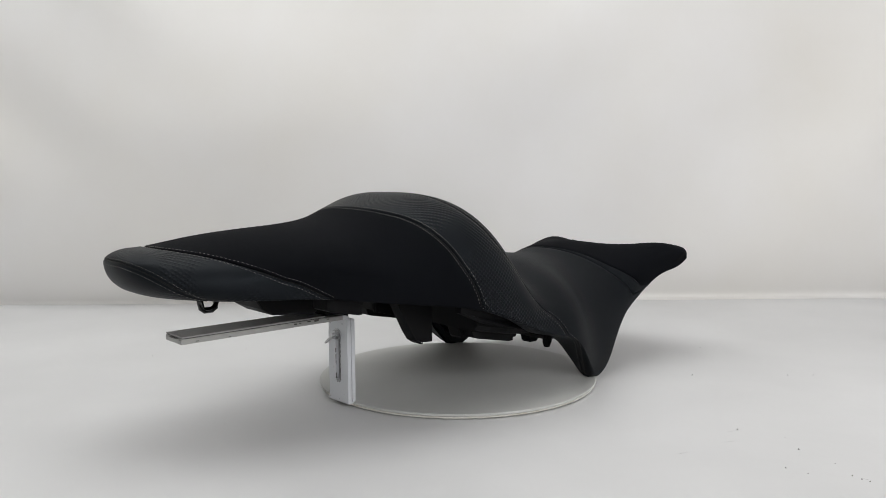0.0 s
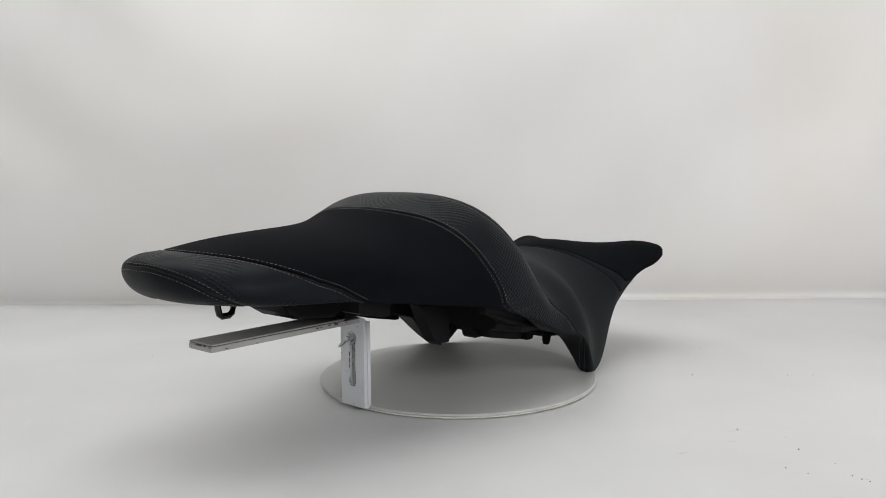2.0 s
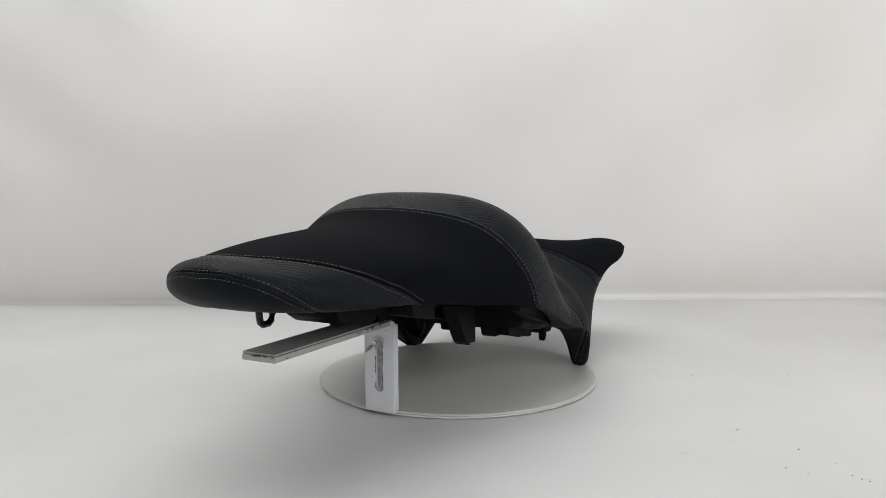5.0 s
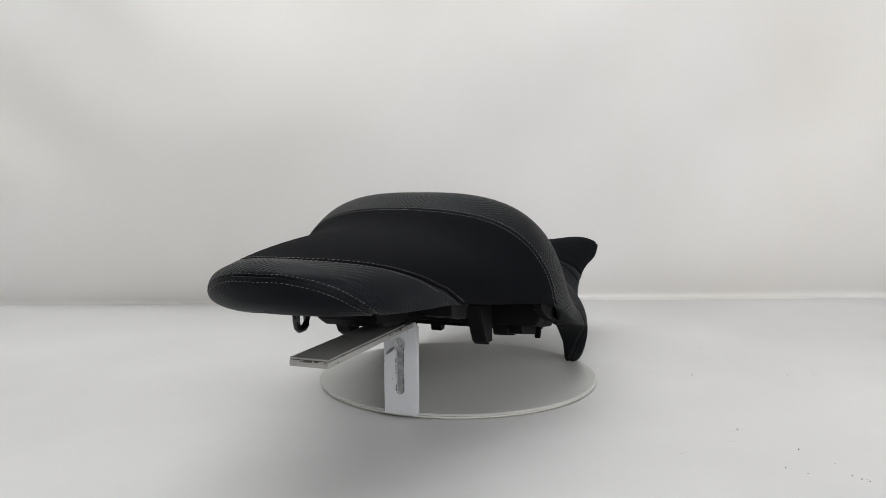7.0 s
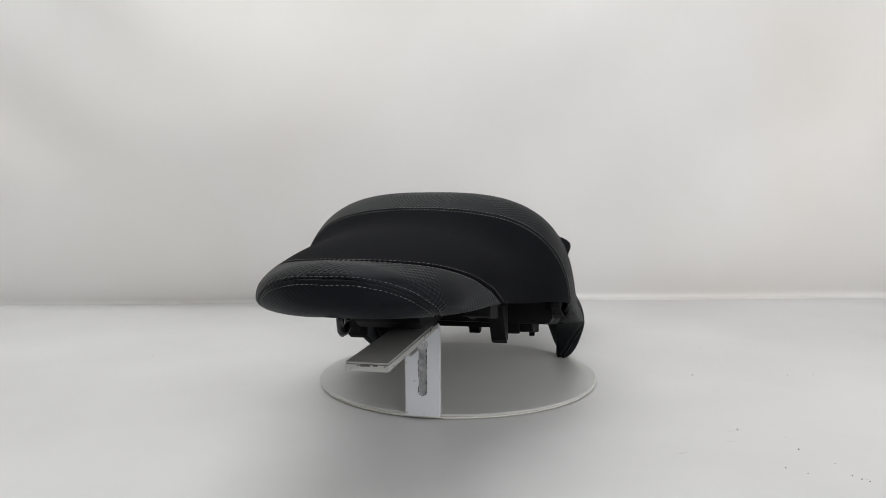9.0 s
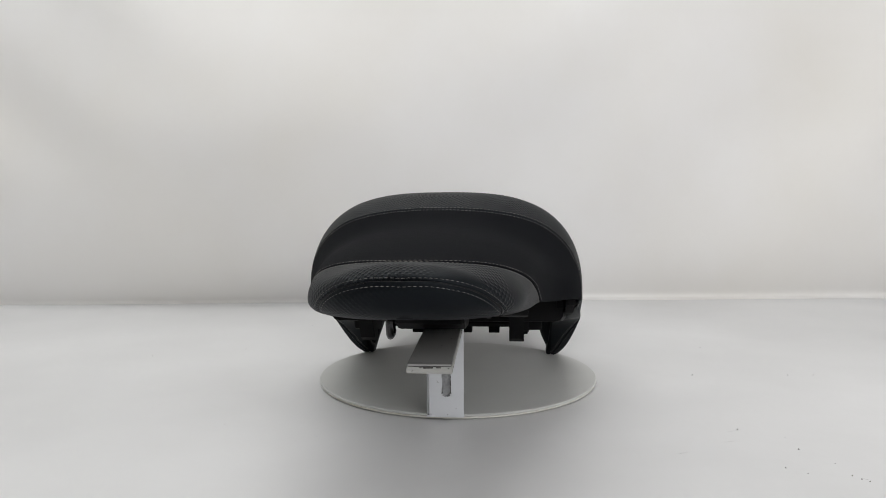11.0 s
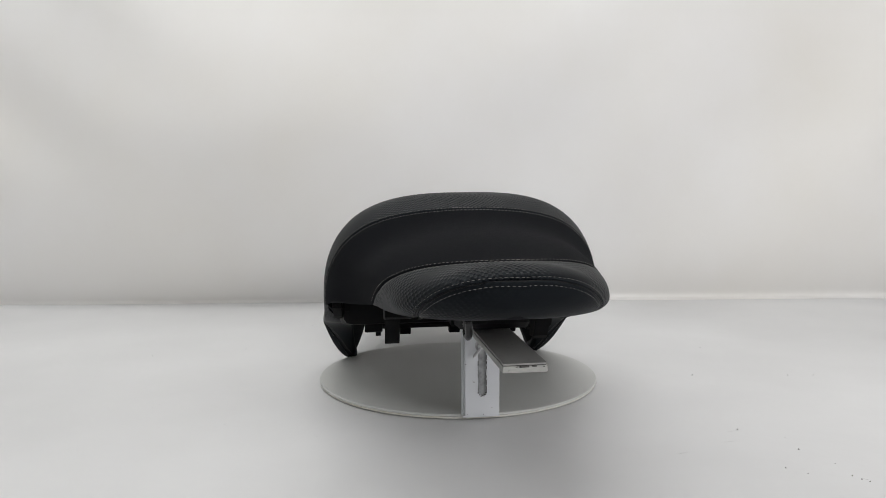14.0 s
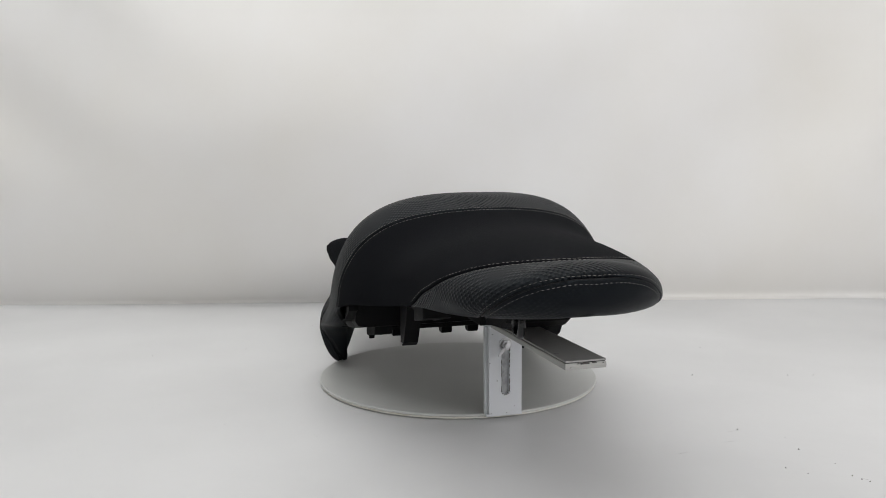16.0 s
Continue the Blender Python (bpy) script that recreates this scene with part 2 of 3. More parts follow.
# ---------------------------------------------------------------- bracket
def bracket():
    top = tagged(new("support_bracket"), "white painted steel angle bracket with a slotted upright", "bracket")
    xc, hw = 0.0015, 0.0208
    yf, th, za, tip = -0.2085, 0.0055, 0.1140, -0.4215
    # the bent strip: upright, bend, level arm
    r = 0.009
    outer = [(yf + th, 0.012), (yf + th, za - r)]
    outer += [(yf + th - r + r * math.cos(a), za - r + r * math.sin(a)) for a in np.linspace(0.15, math.pi / 2, 6)]
    outer += [(tip, za + 0.0005), (tip - 0.0006, za - th * 0.5), (tip, za - th)]
    outer += [(yf - 0.002, za - th), (yf, za - th - 0.002), (yf, 0.012)]
    slot_lo, slot_hi, sw = 0.0245, 0.090, 0.0052
    # upright with its slot: two cheeks, a sill and a head joined to the arm
    lower = [(yf + th, 0.0), (yf + th, slot_lo), (yf, slot_lo), (yf, 0.0)]
    bend = yf - 0.0060
    head = [(yf + th, slot_hi)] + outer[1:8] + [(bend, za), (bend, za - th)] + outer[11:13] + [(yf, slot_hi)]
    part("bent_head", prism(head, "x", xc - hw, xc + hw, 0.0007), PAINT, top)
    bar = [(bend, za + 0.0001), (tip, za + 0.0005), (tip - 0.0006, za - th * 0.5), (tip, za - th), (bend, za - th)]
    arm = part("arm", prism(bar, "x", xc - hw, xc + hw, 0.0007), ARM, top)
    part("foot", prism(lower, "x", xc - hw, xc + hw, 0.0007), PAINT, top)
    part("foot_lip", box(xc - hw - 0.0030, xc + hw + 0.0004, yf - 0.0002, -0.2006, -0.0010, 0.0010, 0.0004), PAINT, top)
    for a, c in ((xc - hw, xc - sw), (xc + sw, xc + hw)):
        part("upright_cheek", box(a, c, yf, yf + th, slot_lo - 0.0003, slot_hi + 0.0003, 0.0), PAINT, top)
    # rounded ends of the slot
    for z, sgn in ((slot_lo, 1), (slot_hi, -1)):
        for side in (-1, 1):
            pts = [(xc + side * sw, z)] + [(xc + side * sw * math.cos(a), z + sgn * sw * (1 - math.sin(a))) for a in np.linspace(0, math.pi / 2, 7)] + [(xc, z)]
            part("slot_fillet", prism(pts, "y", yf + 0.0002, yf + th), PAINT, top)
    part("back_plate", box(xc - hw - 0.0032, xc + hw - 0.0006, yf + th + 0.0014, yf + th + 0.0068, 0.0004, 0.1076, 0.0012), PAINT, top)
    part("weld_seam", box(xc - hw + 0.002, xc + hw - 0.003, yf + th - 0.0002, yf + th + 0.0016, 0.0006, 0.106), CHIP, top, "dark gap between the two plates")
    part("slot_backing", box(xc - sw - 0.001, xc + sw + 0.001, yf + th - 0.0010, yf + th - 0.0002, slot_lo - 0.001, slot_hi + 0.001), CAVITY, top, "grey scraped metal behind the slot")
    # worn sheet on top of the arm, with dark glue showing beneath it
    part("glue_line", box(xc - hw + 0.0010, xc + hw - 0.0010, tip + 0.0010, yf - 0.032, za + 0.0003, za + 0.0014), CHIP, top, "dark glue line")
    part("arm_cover", box(xc - hw + 0.0004, xc + hw - 0.0004, tip + 0.0002, yf - 0.03, za + 0.0012, za + 0.0030, 0.0007), SCUFFED, top, "scuffed grey strip on the arm")
    # chipped paint: along the slot, the arm's edge and its sawn end
    def chip(bm):
        bmesh.ops.transform(bm, matrix=Matrix.Translation((0, 0, random.uniform(-0.0004, 0.0004))), verts=bm.verts)
        for v in bm.verts:
            v.co += Vector((random.uniform(-1, 1), 0, random.uniform(-1, 1))) * 0.00022
        part("paint_chip", bm, CHIP, arm)
    for side in (-1, 1):
        z = slot_lo + 0.004
        while z < slot_hi - 0.012:
            length = random.uniform(0.002, 0.008)
            if random.random() < 0.8:
                w = random.uniform(0.0002, 0.00055)
                chip(box(xc + side * sw - w, xc + side * sw + w, yf - 0.0003, yf + 0.0004, z, z + length))
            z += length + random.uniform(0.0005, 0.004)
    for k in range(6):
        a = math.pi * (k + 0.5) / 6
        x, z = xc - sw * math.cos(a), slot_lo + sw * (1 - math.sin(a)) - 0.0002
        chip(box(x - 0.0010, x + 0.0010, yf - 0.0003, yf + 0.002, z - 0.0003, z + 0.0003))
    for y, z, length, high in ((-0.2824, 0.1118, 0.004, 0.0012), (-0.276, 0.1122, 0.003, 0.0008), (-0.2635, 0.1130, 0.005, 0.0014), (-0.2531, 0.1128, 0.006, 0.0026), (-0.2369, 0.1125, 0.003, 0.0011),
                               (-0.404, 0.1105, 0.003, 0.0009), (-0.366, 0.1095, 0.002, 0.0008)):
        chip(box(xc + hw - 0.001, xc + hw + 0.0003, y - length / 2, y + length / 2, z - high / 2, z + high / 2))
    for x, length in ((-0.0065, 0.0024), (0.0004, 0.0090), (0.0098, 0.0042), (0.0190, 0.0014)):
        chip(box(x - length / 2, x + length / 2, tip - 0.0009, tip + 0.001, za - 0.0002 - length * 0.08, za + 0.0003))
    for x, z in ((-0.0170, 0.0030), (0.003, 0.0026), (-0.0185, 0.0640), (-0.0150, 0.0990), (0.012, 0.1010)):
        chip(box(x - 0.0005, x + 0.0006, yf - 0.0006, yf + 0.001, z - 0.0004, z + 0.0004))
    # bolt: washer, nut, threaded end and a thumb tab
    bz = 0.0862
    def round_bar(r1, y0, y1, n=20, z=bz, x=xc - 0.0008):
        return prism([(x + r1 * math.cos(2 * math.pi * k / n), z + r1 * math.sin(2 * math.pi * k / n)) for k in range(n)], "y", y0, y1, 0.0004)
    bolt = part("bolt", round_bar(0.0032, yf - 0.010, yf + 0.004, 14), STEEL, top, "steel bolt with a thumb nut")
    part("washer", round_bar(0.0080, yf - 0.0014, yf), STEEL, bolt)
    part("nut", round_bar(0.0060, yf - 0.0060, yf - 0.0012, 6), STEEL, bolt)
    tab = prism([(0.0066 * math.cos(2 * math.pi * k / 18), 0.0018 * math.sin(2 * math.pi * k / 18)) for k in range(18)], "z", -0.0009, 0.0009, 0.0004)
    along = (Vector((-0.0125, -0.2200, 0.0735)) - Vector((-0.0015, -0.2155, 0.0840))).normalized()
    flat = along.cross(Vector((1, 0, 0))).normalized()
    turn = Matrix((along, flat.cross(along), flat)).transposed().to_4x4()
    bmesh.ops.transform(tab, matrix=Matrix.Translation((Vector((-0.0125, -0.2200, 0.0735)) + Vector((-0.0015, -0.2155, 0.0840))) / 2) @ turn, verts=tab.verts)
    part("thumb_tab", tab, STEEL, bolt)
    return top


# ---------------------------------------------------------------- seat surface
STATION = np.array([-.54, -.47, -.39, -.30, -.21, -.13, -.06, 0.0, .06, .12, .17, .22, .27, .33])
TOP = [.2381, .2133, .2198, .2281, .2450, .2783, .2446, .1820, .1783, .1749, .1698, .1794, .1870, .1911]
HALF = [.0955, .0913, .1031, .1187, .1423, .1736, .1813, .1844, .1865, .1660, .1526, .1398, .1332, .1373]
WAIST = [.2580, .1912, .1726, .1792, .1636, .1392, .1116, .0849, .0628, .0129, .0373, .0734, .1132, .1302]
RIM = [.1178, .1524, .1576, .1530, .1402, .1292, .1060, .0796, .0580, -.0004, .0112, .0623, .0931, .1244]
RIM_X = [-.1118, -.0063, .0872, .1156, .1386, .1694, .1720, .1547, .1469, .1487, .1488, .1347, .1278, .1159]
FULL = [2.590, 2.331, 2.131, 1.973, 1.900, 2.232, 2.669, 1.938, 2.159, 2.119, 1.948, 1.900, 2.073, 2.919]
DISH = [0, 0, 0, 0, .0036, .0127, .0083, .0109, .0110, .0075, .0041, .0023, .0093, .0316]
REAR, FRONT = -0.4794, 0.4050
PLAN_REAR, CROWN_REAR, BELLY_REAR, PLAN_FRONT, CROWN_FRONT = 0.0924, 0.0280, 0.0883, 0.0137, 0.0728


def natural_spline(xs, x):
    """Weights by which the values at the stations xs make up those at x."""
    n, h = len(xs), np.diff(xs)
    a, c = np.zeros((n, n)), np.zeros((n, n))
    a[0, 0] = a[-1, -1] = 1
    for i in range(1, n - 1):
        a[i, i - 1:i + 2] = h[i - 1], 2 * (h[i - 1] + h[i]), h[i]
        c[i, i - 1:i + 2] = 6 / h[i - 1], -6 / h[i - 1] - 6 / h[i], 6 / h[i]
    m, eye = np.linalg.solve(a, c), np.eye(n)
    k = np.clip(np.searchsorted(xs, x) - 1, 0, n - 2)
    p, q = (xs[k + 1] - x) / h[k], (x - xs[k]) / h[k]
    return (p[:, None] * eye[k] + q[:, None] * eye[k + 1]
            + ((p ** 3 - p) * h[k] ** 2 / 6)[:, None] * m[k] + ((q ** 3 - q) * h[k] ** 2 / 6)[:, None] * m[k + 1])


def cap(d, a, p):
    return (1 - np.clip(1 - d / a, 0, 1) ** p) ** (1 / p)


def cover(y, v):
    """Points of the cover's right half: y along the seat, v from the lower rim (0) over the waist (0.4) to the crown's middle (1)."""
    y, v = np.broadcast_arrays(np.asarray(y, float), np.asarray(v, float))
    shape = y.shape
    y, v = np.clip(y.ravel(), REAR, FRONT), v.ravel()
    w8 = natural_spline(STATION, y)
    zt, w, zw, zb, xb, n, dish = (w8 @ np.array(row) for row in (TOP, HALF, WAIST, RIM, RIM_X, FULL, DISH))
    e = cap(y - REAR, PLAN_REAR, 2.3) * cap(FRONT - y, PLAN_FRONT, 2.5)
    w, xb = np.maximum(w, 0.01) * e, np.maximum(xb, 0) * e
    zt = zw + (zt - zw) * cap(y - REAR, CROWN_REAR, 2) * cap(FRONT - y, CROWN_FRONT, 2)
    zb = zw + (zb - zw) * cap(y - REAR, BELLY_REAR, 2) * cap(FRONT - y, CROWN_FRONT, 2)
    a = np.clip(v / 0.4, 0, 1) * np.pi / 2
    b = np.clip((v - 0.4) / 0.6, 0, 1) * np.pi / 2
    k = 2 / np.clip(n, 1.2, 8)
    low = v < 0.4
    x = np.where(low, xb + (w - xb) * np.sin(a) ** 0.9, w * np.maximum(np.cos(b), 0) ** k)
    z = np.where(low, zb + (zw - zb) * (1 - np.cos(a)), zw + (zt - zw) * np.maximum(np.sin(b), 0) ** k)
    z = np.where(low, z, z - dish * cap(FRONT - y, CROWN_FRONT, 2) * (1 - np.maximum(np.cos(b), 0) ** (2 * k)) ** 2)
    x = np.where(v >= 0.9999, 0, x)
    return np.stack([x, y, z], -1).reshape(*shape, 3)


def normals(y, v):
    d = 2e-4
    gy = cover(np.minimum(y + d, FRONT), v) - cover(np.maximum(y - d, REAR), v)
    gv = cover(y, np.minimum(v + 2e-3, 0.9998)) - cover(y, np.maximum(v - 2e-3, 0))
    n = np.cross(gy, gv)
    return n / np.maximum(np.linalg.norm(n, axis=-1, keepdims=True), 1e-12)


# seams: at each v, how far along the seat the seam lies
SEAM_V = [0.0, 0.1, 0.2, 0.3, 0.4, 0.45, 0.5, 0.6, 0.7, 0.8, 0.9, 1.0]
SEAMS = {
    "tail": [-.402, -.410, -.4215, -.4345, -.4505, -.4645, -.4744, -.4783, -.4789, -.4791, -.4792, -.47925],
    "lower": [-.280, -.289, -.302, -.318, -.339, -.350, -.361, -.384, -.405, -.4235, -.436, -.440],
    "hump": [-.109, -.1065, -.105, -.105, -.112, -.123, -.134, -.149, -.163, -.178, -.188, -.192],
    "ridge": [.115, .097, .071, .052, .032, .0235, .0125, -.072, -.098, -.112, -.118, -.120],
    "strip": [.316, .301, .283, .266, .254, .248, .244, .232, .220, .209, .200, .195],
    "strip_front": [.337, .322, .304, .287, .274, .267, .261, .246, .230, .217, .206, .200],
}
FINE_V = np.linspace(0, 1, 501)


def smooth_table(ys):
    """The seam's course, linear between its marks and then rounded; near the tail it is eased in the root of the distance."""
    r = np.sqrt(np.maximum(np.array(ys) - REAR, 0))
    f = np.interp(FINE_V, SEAM_V, r)
    for width in (11, 11):
        pad = np.concatenate([2 * f[0] - f[width:0:-1], f, f[-2:-width - 2:-1]])
        f = np.convolve(pad, np.ones(width) / width, "same")[width:-width]
    return REAR + f ** 2


TABLE = {k: smooth_table(v) for k, v in SEAMS.items()}


def seam_y(name, v):
    if name == "rear":
        return np.full_like(v, REAR)
    if name == "front":
        return np.full_like(v, FRONT)
    return np.interp(v, FINE_V, TABLE[name])


def half_v(n_low=14, n_high=40):
    t = np.linspace(0, 1, n_high + 1)
    s = t ** 1.9 / (t ** 1.9 + (1 - t) ** 1.9)
    return np.concatenate([np.linspace(0, 0.4, n_low, endpoint=False), 0.4 + 0.6 * s])


def panel(name, rear, front, mat, parent, label, tuck_rear=0.0042, tuck_front=0.0042, rows=30, puff=0.0):
    """One piece of the cover between two seams, on both sides of the seat, tucked in along the seams."""
    v = half_v()
    a, c = seam_y(rear, v), seam_y(front, v)
    edge = np.array([0, 0.0012, 0.0026, 0.0045, 0.0075])
    inner = np.linspace(0, 1, rows)
    if rear == "rear":
        inner = inner ** 2
    if front == "front":
        inner = 1 - (1 - inner) ** 2
    room = np.maximum(c - a, 1e-5)
    e = edge[:, None] * np.minimum(1, room / 0.04)[None]
    lo, hi = a + e[-1], c - e[-1]
    if rear in ("rear", "tail"):
        lo, hi = np.sqrt(np.maximum(lo - REAR, 0)), np.sqrt(np.maximum(hi - REAR, 0))
        mid = REAR + (lo + (hi - lo) * np.linspace(0, 1, rows)[1:-1, None]) ** 2
    else:
        mid = lo + (hi - lo) * inner[1:-1, None]
    start = (a + e) if rear != "rear" else (a + e * e / e[-1])
    y = np.concatenate([start, mid, (c - e)[::-1]])
    vv = np.broadcast_to(v, y.shape)
    p, n = cover(y, vv), normals(y, vv)
    da, dc = y - a, c - y
    off = puff * np.minimum(1, np.minimum(da, dc) / 0.02) - tuck_rear * np.exp(-(da / 0.0017) ** 2) - tuck_front * np.exp(-(dc / 0.0017) ** 2)
    if rear == "rear":
        off = np.where(da < 0.004, 0, off)
    p = p + n * off[..., None]
    p[:, -1, 0] = 0
    left = p[:, -2::-1] * np.array([-1, 1, 1])
    q = np.concatenate([p, left], 1)
    rows_n, cols = q.shape[:2]
    lu = np.concatenate([np.zeros((rows_n, 1)), np.cumsum(np.linalg.norm(np.diff(q, axis=1), axis=-1), 1)], 1)
    lu = lu - lu[:, cols // 2:cols // 2 + 1]
    lv = np.concatenate([np.zeros((1, cols)), np.cumsum(np.linalg.norm(np.diff(q, axis=0), axis=-1), 0)], 0)
    uvs = np.stack([lu, lv], -1).reshape(-1, 2).tolist()
    faces = [(j * cols + i, (j + 1) * cols + i, (j + 1) * cols + i + 1, j * cols + i + 1) for j in range(rows_n - 1) for i in range(cols - 1)]
    return part_mesh(name, mesh_of(name, q.reshape(-1, 3), faces, mat, True, uvs), parent, label)


DRAPE_V = half_v(40, 110)
DRAPE_Y = REAR + (FRONT - REAR) * (0.5 - 0.5 * np.cos(np.pi * np.linspace(0, 1, 520)))
DRAPE_P = cover(*np.meshgrid(DRAPE_Y, DRAPE_V, indexing="ij")).reshape(-1, 3)
DRAPE_N = normals(*np.meshgrid(DRAPE_Y, DRAPE_V, indexing="ij")).reshape(-1, 3)
DRAPE_Q = np.sum(DRAPE_P ** 2, 1)


def drape(p):
    """The nearest places of the cover, and their normals."""
    near = np.concatenate([np.argmin(DRAPE_Q[None] - 2 * p[i:i + 40] @ DRAPE_P.T, 1) for i in range(0, len(p), 40)])
    g, n = DRAPE_P[near], DRAPE_N[near]
    return p - n * np.sum((p - g) * n, 1, keepdims=True), n


def seam_line(name, shift, lift):
    """The seam's line over both sides, shifted along the surface and lifted off it."""
    v = half_v(60, 160)
    p = cover(seam_y(name, v), v)
    s = np.concatenate([[0], np.cumsum(np.linalg.norm(np.diff(p, axis=0), axis=1))])
    at = np.linspace(0, s[-1], int(s[-1] / 0.0016))
    p = np.stack([np.interp(at, s, p[:, k]) for k in range(3)], 1)
    p, n = drape(p)
    if shift:
        t = np.gradient(p, axis=0)
        t = np.stack([np.convolve(np.pad(t[:, k], 4, "edge"), np.ones(9) / 9, "valid") for k in range(3)], 1)
        side = np.cross(t, n)
        side /= np.maximum(np.linalg.norm(side, axis=1, keepdims=True), 1e-9)
        p, n = drape(p + side * shift)
        p = np.stack([np.convolve(np.pad(p[:, k], 2, "edge"), np.ones(5) / 5, "valid") for k in range(3)], 1)
        keep = p[:, 0] > 0
        p, n = p[keep], n[keep]
    p = p + n * lift
    flip = np.array([-1, 1, 1])
    return np.concatenate([p, p[::-1] * flip]), np.concatenate([n, n[::-1] * flip])


def stitch_row(p, n, parent, pitch=0.0046, length=0.0031, wide=0.00032):
    """Short threads along a line of places p with normals n."""
    s = np.concatenate([[0], np.cumsum(np.linalg.norm(np.diff(p, axis=0), axis=1))])
    verts, faces = [], []
    for c in np.arange(pitch, s[-1] - pitch, pitch):
        c = c + random.uniform(-0.0002, 0.0002)
        at = [np.array([np.interp(c + d, s, p[:, k]) for k in range(3)]) for d in (-length / 2, 0, length / 2)]
        up = np.array([np.interp(c, s, n[:, k]) for k in range(3)])
        d = at[2] - at[0]
        d /= max(np.linalg.norm(d), 1e-9)
        side = np.cross(d, up)
        side /= max(np.linalg.norm(side), 1e-9)
        skew = side * random.uniform(-0.00015, 0.00015)
        i = len(verts)
        for q, w, h in ((at[0] - skew, 0.6, -0.0002), (at[1], 1.0, 0.0001), (at[2] + skew, 0.6, -0.0002)):
            verts += [q + side * wide * w + up * (h - 0.0003), q + up * (h + wide * 0.4), q - side * wide * w + up * (h - 0.0003)]
        for k in (0, 3):
            faces += [(i + k, i + k + 1, i + k + 4, i + k + 3), (i + k + 1, i + k + 2, i + k + 5, i + k + 4), (i + k + 2, i + k, i + k + 3, i + k + 5)]
        faces += [(i, i + 2, i + 1), (i + 6, i + 7, i + 8)]
    ob = part_mesh("stitching", mesh_of("stitching", verts, faces, THREAD), parent, "pale grey thread stitching")
    return tagged(ob, kind="stuff")


def piping(seam, parent, radius=0.0011, lift=-0.0034):
    p, n = seam_line(seam, 0.0, lift)
    keep = [0]
    for i in range(1, len(p)):
        if np.linalg.norm(p[i] - p[keep[-1]]) > 0.0022:
            keep.append(i)
    verts, faces = tube([p[i] for i in keep], radius, 6)
    return part_mesh("piping", mesh_of("piping", verts, faces, PIPING), parent)


def lining(parent):
    """The inner face of the cover, folded in along the rim."""
    ys = np.concatenate([np.linspace(REAR + 0.004, -0.1, 30), np.linspace(-0.09, FRONT - 0.004, 60)])
    vs = np.array([0.0, 0.03, 0.12, 0.22, 0.32, 0.42, 0.5, 0.58])
    yy, vv = np.meshgrid(ys, vs, indexing="ij")
    p, n = cover(yy, vv), normals(yy, vv)
    depth = np.array([0.0003, 0.006, 0.009, 0.010, 0.010, 0.010, 0.010, 0.010])
    q = p - n * depth[None, :, None]
    q[:, 1, 2] -= 0.002
    q[..., 0] = np.maximum(q[..., 0], 0.002)
    rows_n, cols = q.shape[:2]
    verts, faces = [], []
    for sgn in (1, -1):
        i0 = len(verts)
        verts += list((q * np.array([sgn, 1, 1])).reshape(-1, 3))
        for j in range(rows_n - 1):
            for i in range(cols - 1):
                f = (i0 + j * cols + i, i0 + j * cols + i + 1, i0 + (j + 1) * cols + i + 1, i0 + (j + 1) * cols + i)
                faces.append(f if sgn > 0 else f[::-1])
    return part_mesh("lining", mesh_of("lining", verts, faces, LINING), parent, "black folded inner lining")


def skirt_hem(parent):
    """The rolled, stitched edge along the lower rim of the two skirts."""
    ys = np.concatenate([np.linspace(-0.10, 0.07, 40), np.linspace(0.072, 0.19, 70), np.linspace(0.193, 0.34, 40)])
    p = cover(ys, np.full_like(ys, 0.004))
    n = normals(ys, np.full_like(ys, 0.33))
    t = np.gradient(p, axis=0)
    t /= np.linalg.norm(t, axis=1, keepdims=True)
    n = n - t * np.sum(n * t, 1, keepdims=True)
    n /= np.maximum(np.linalg.norm(n, axis=1, keepdims=True), 1e-9)
    up = np.cross(t, n)
    up *= np.where(np.sum(up * (cover(ys, np.full_like(ys, 0.08)) - p), 1, keepdims=True) > 0, 1, -1)
    ease = np.minimum(1, np.minimum((ys - ys[0]) / 0.05, (ys[-1] - ys) / 0.05))[:, None] * 0.9 + 0.1
    for k in (n, up):
        for i in range(3):
            k[:, i] = np.convolve(np.pad(k[:, i], 5, "edge"), np.ones(11) / 11, "valid")
    thick, tall = 0.0055 * ease, 0.0105 * ease
    c = p + up * tall * 0.92 - n * thick * 1.02
    ring = np.linspace(0, 2 * math.pi, 15)[:-1]
    for sgn in (1, -1):
        flip = np.array([sgn, 1, 1])
        q = np.stack([c + up * tall * math.cos(a) * 1.0 + n * thick * math.sin(a) for a in ring], 1) * flip
        m = len(ring)
        faces = [(j * m + i, j * m + (i + 1) % m, (j + 1) * m + (i + 1) % m, (j + 1) * m + i) for j in range(len(ys) - 1) for i in range(m)]
        faces = faces + [tuple(range(m)), tuple((len(ys) - 1) * m + i for i in range(m))[::-1]]
        faces = [f[::-1] for f in faces] if sgn > 0 else faces
        hem = part_mesh("skirt_hem", mesh_of("skirt_hem", q.reshape(-1, 3), faces, VINYL), parent, "rolled black vinyl hem")
        line = (c - n * (thick + 0.0002) + up * tall * 0.35) * flip
        stitch_row(line[12:120], -n[12:120] * flip, hem)


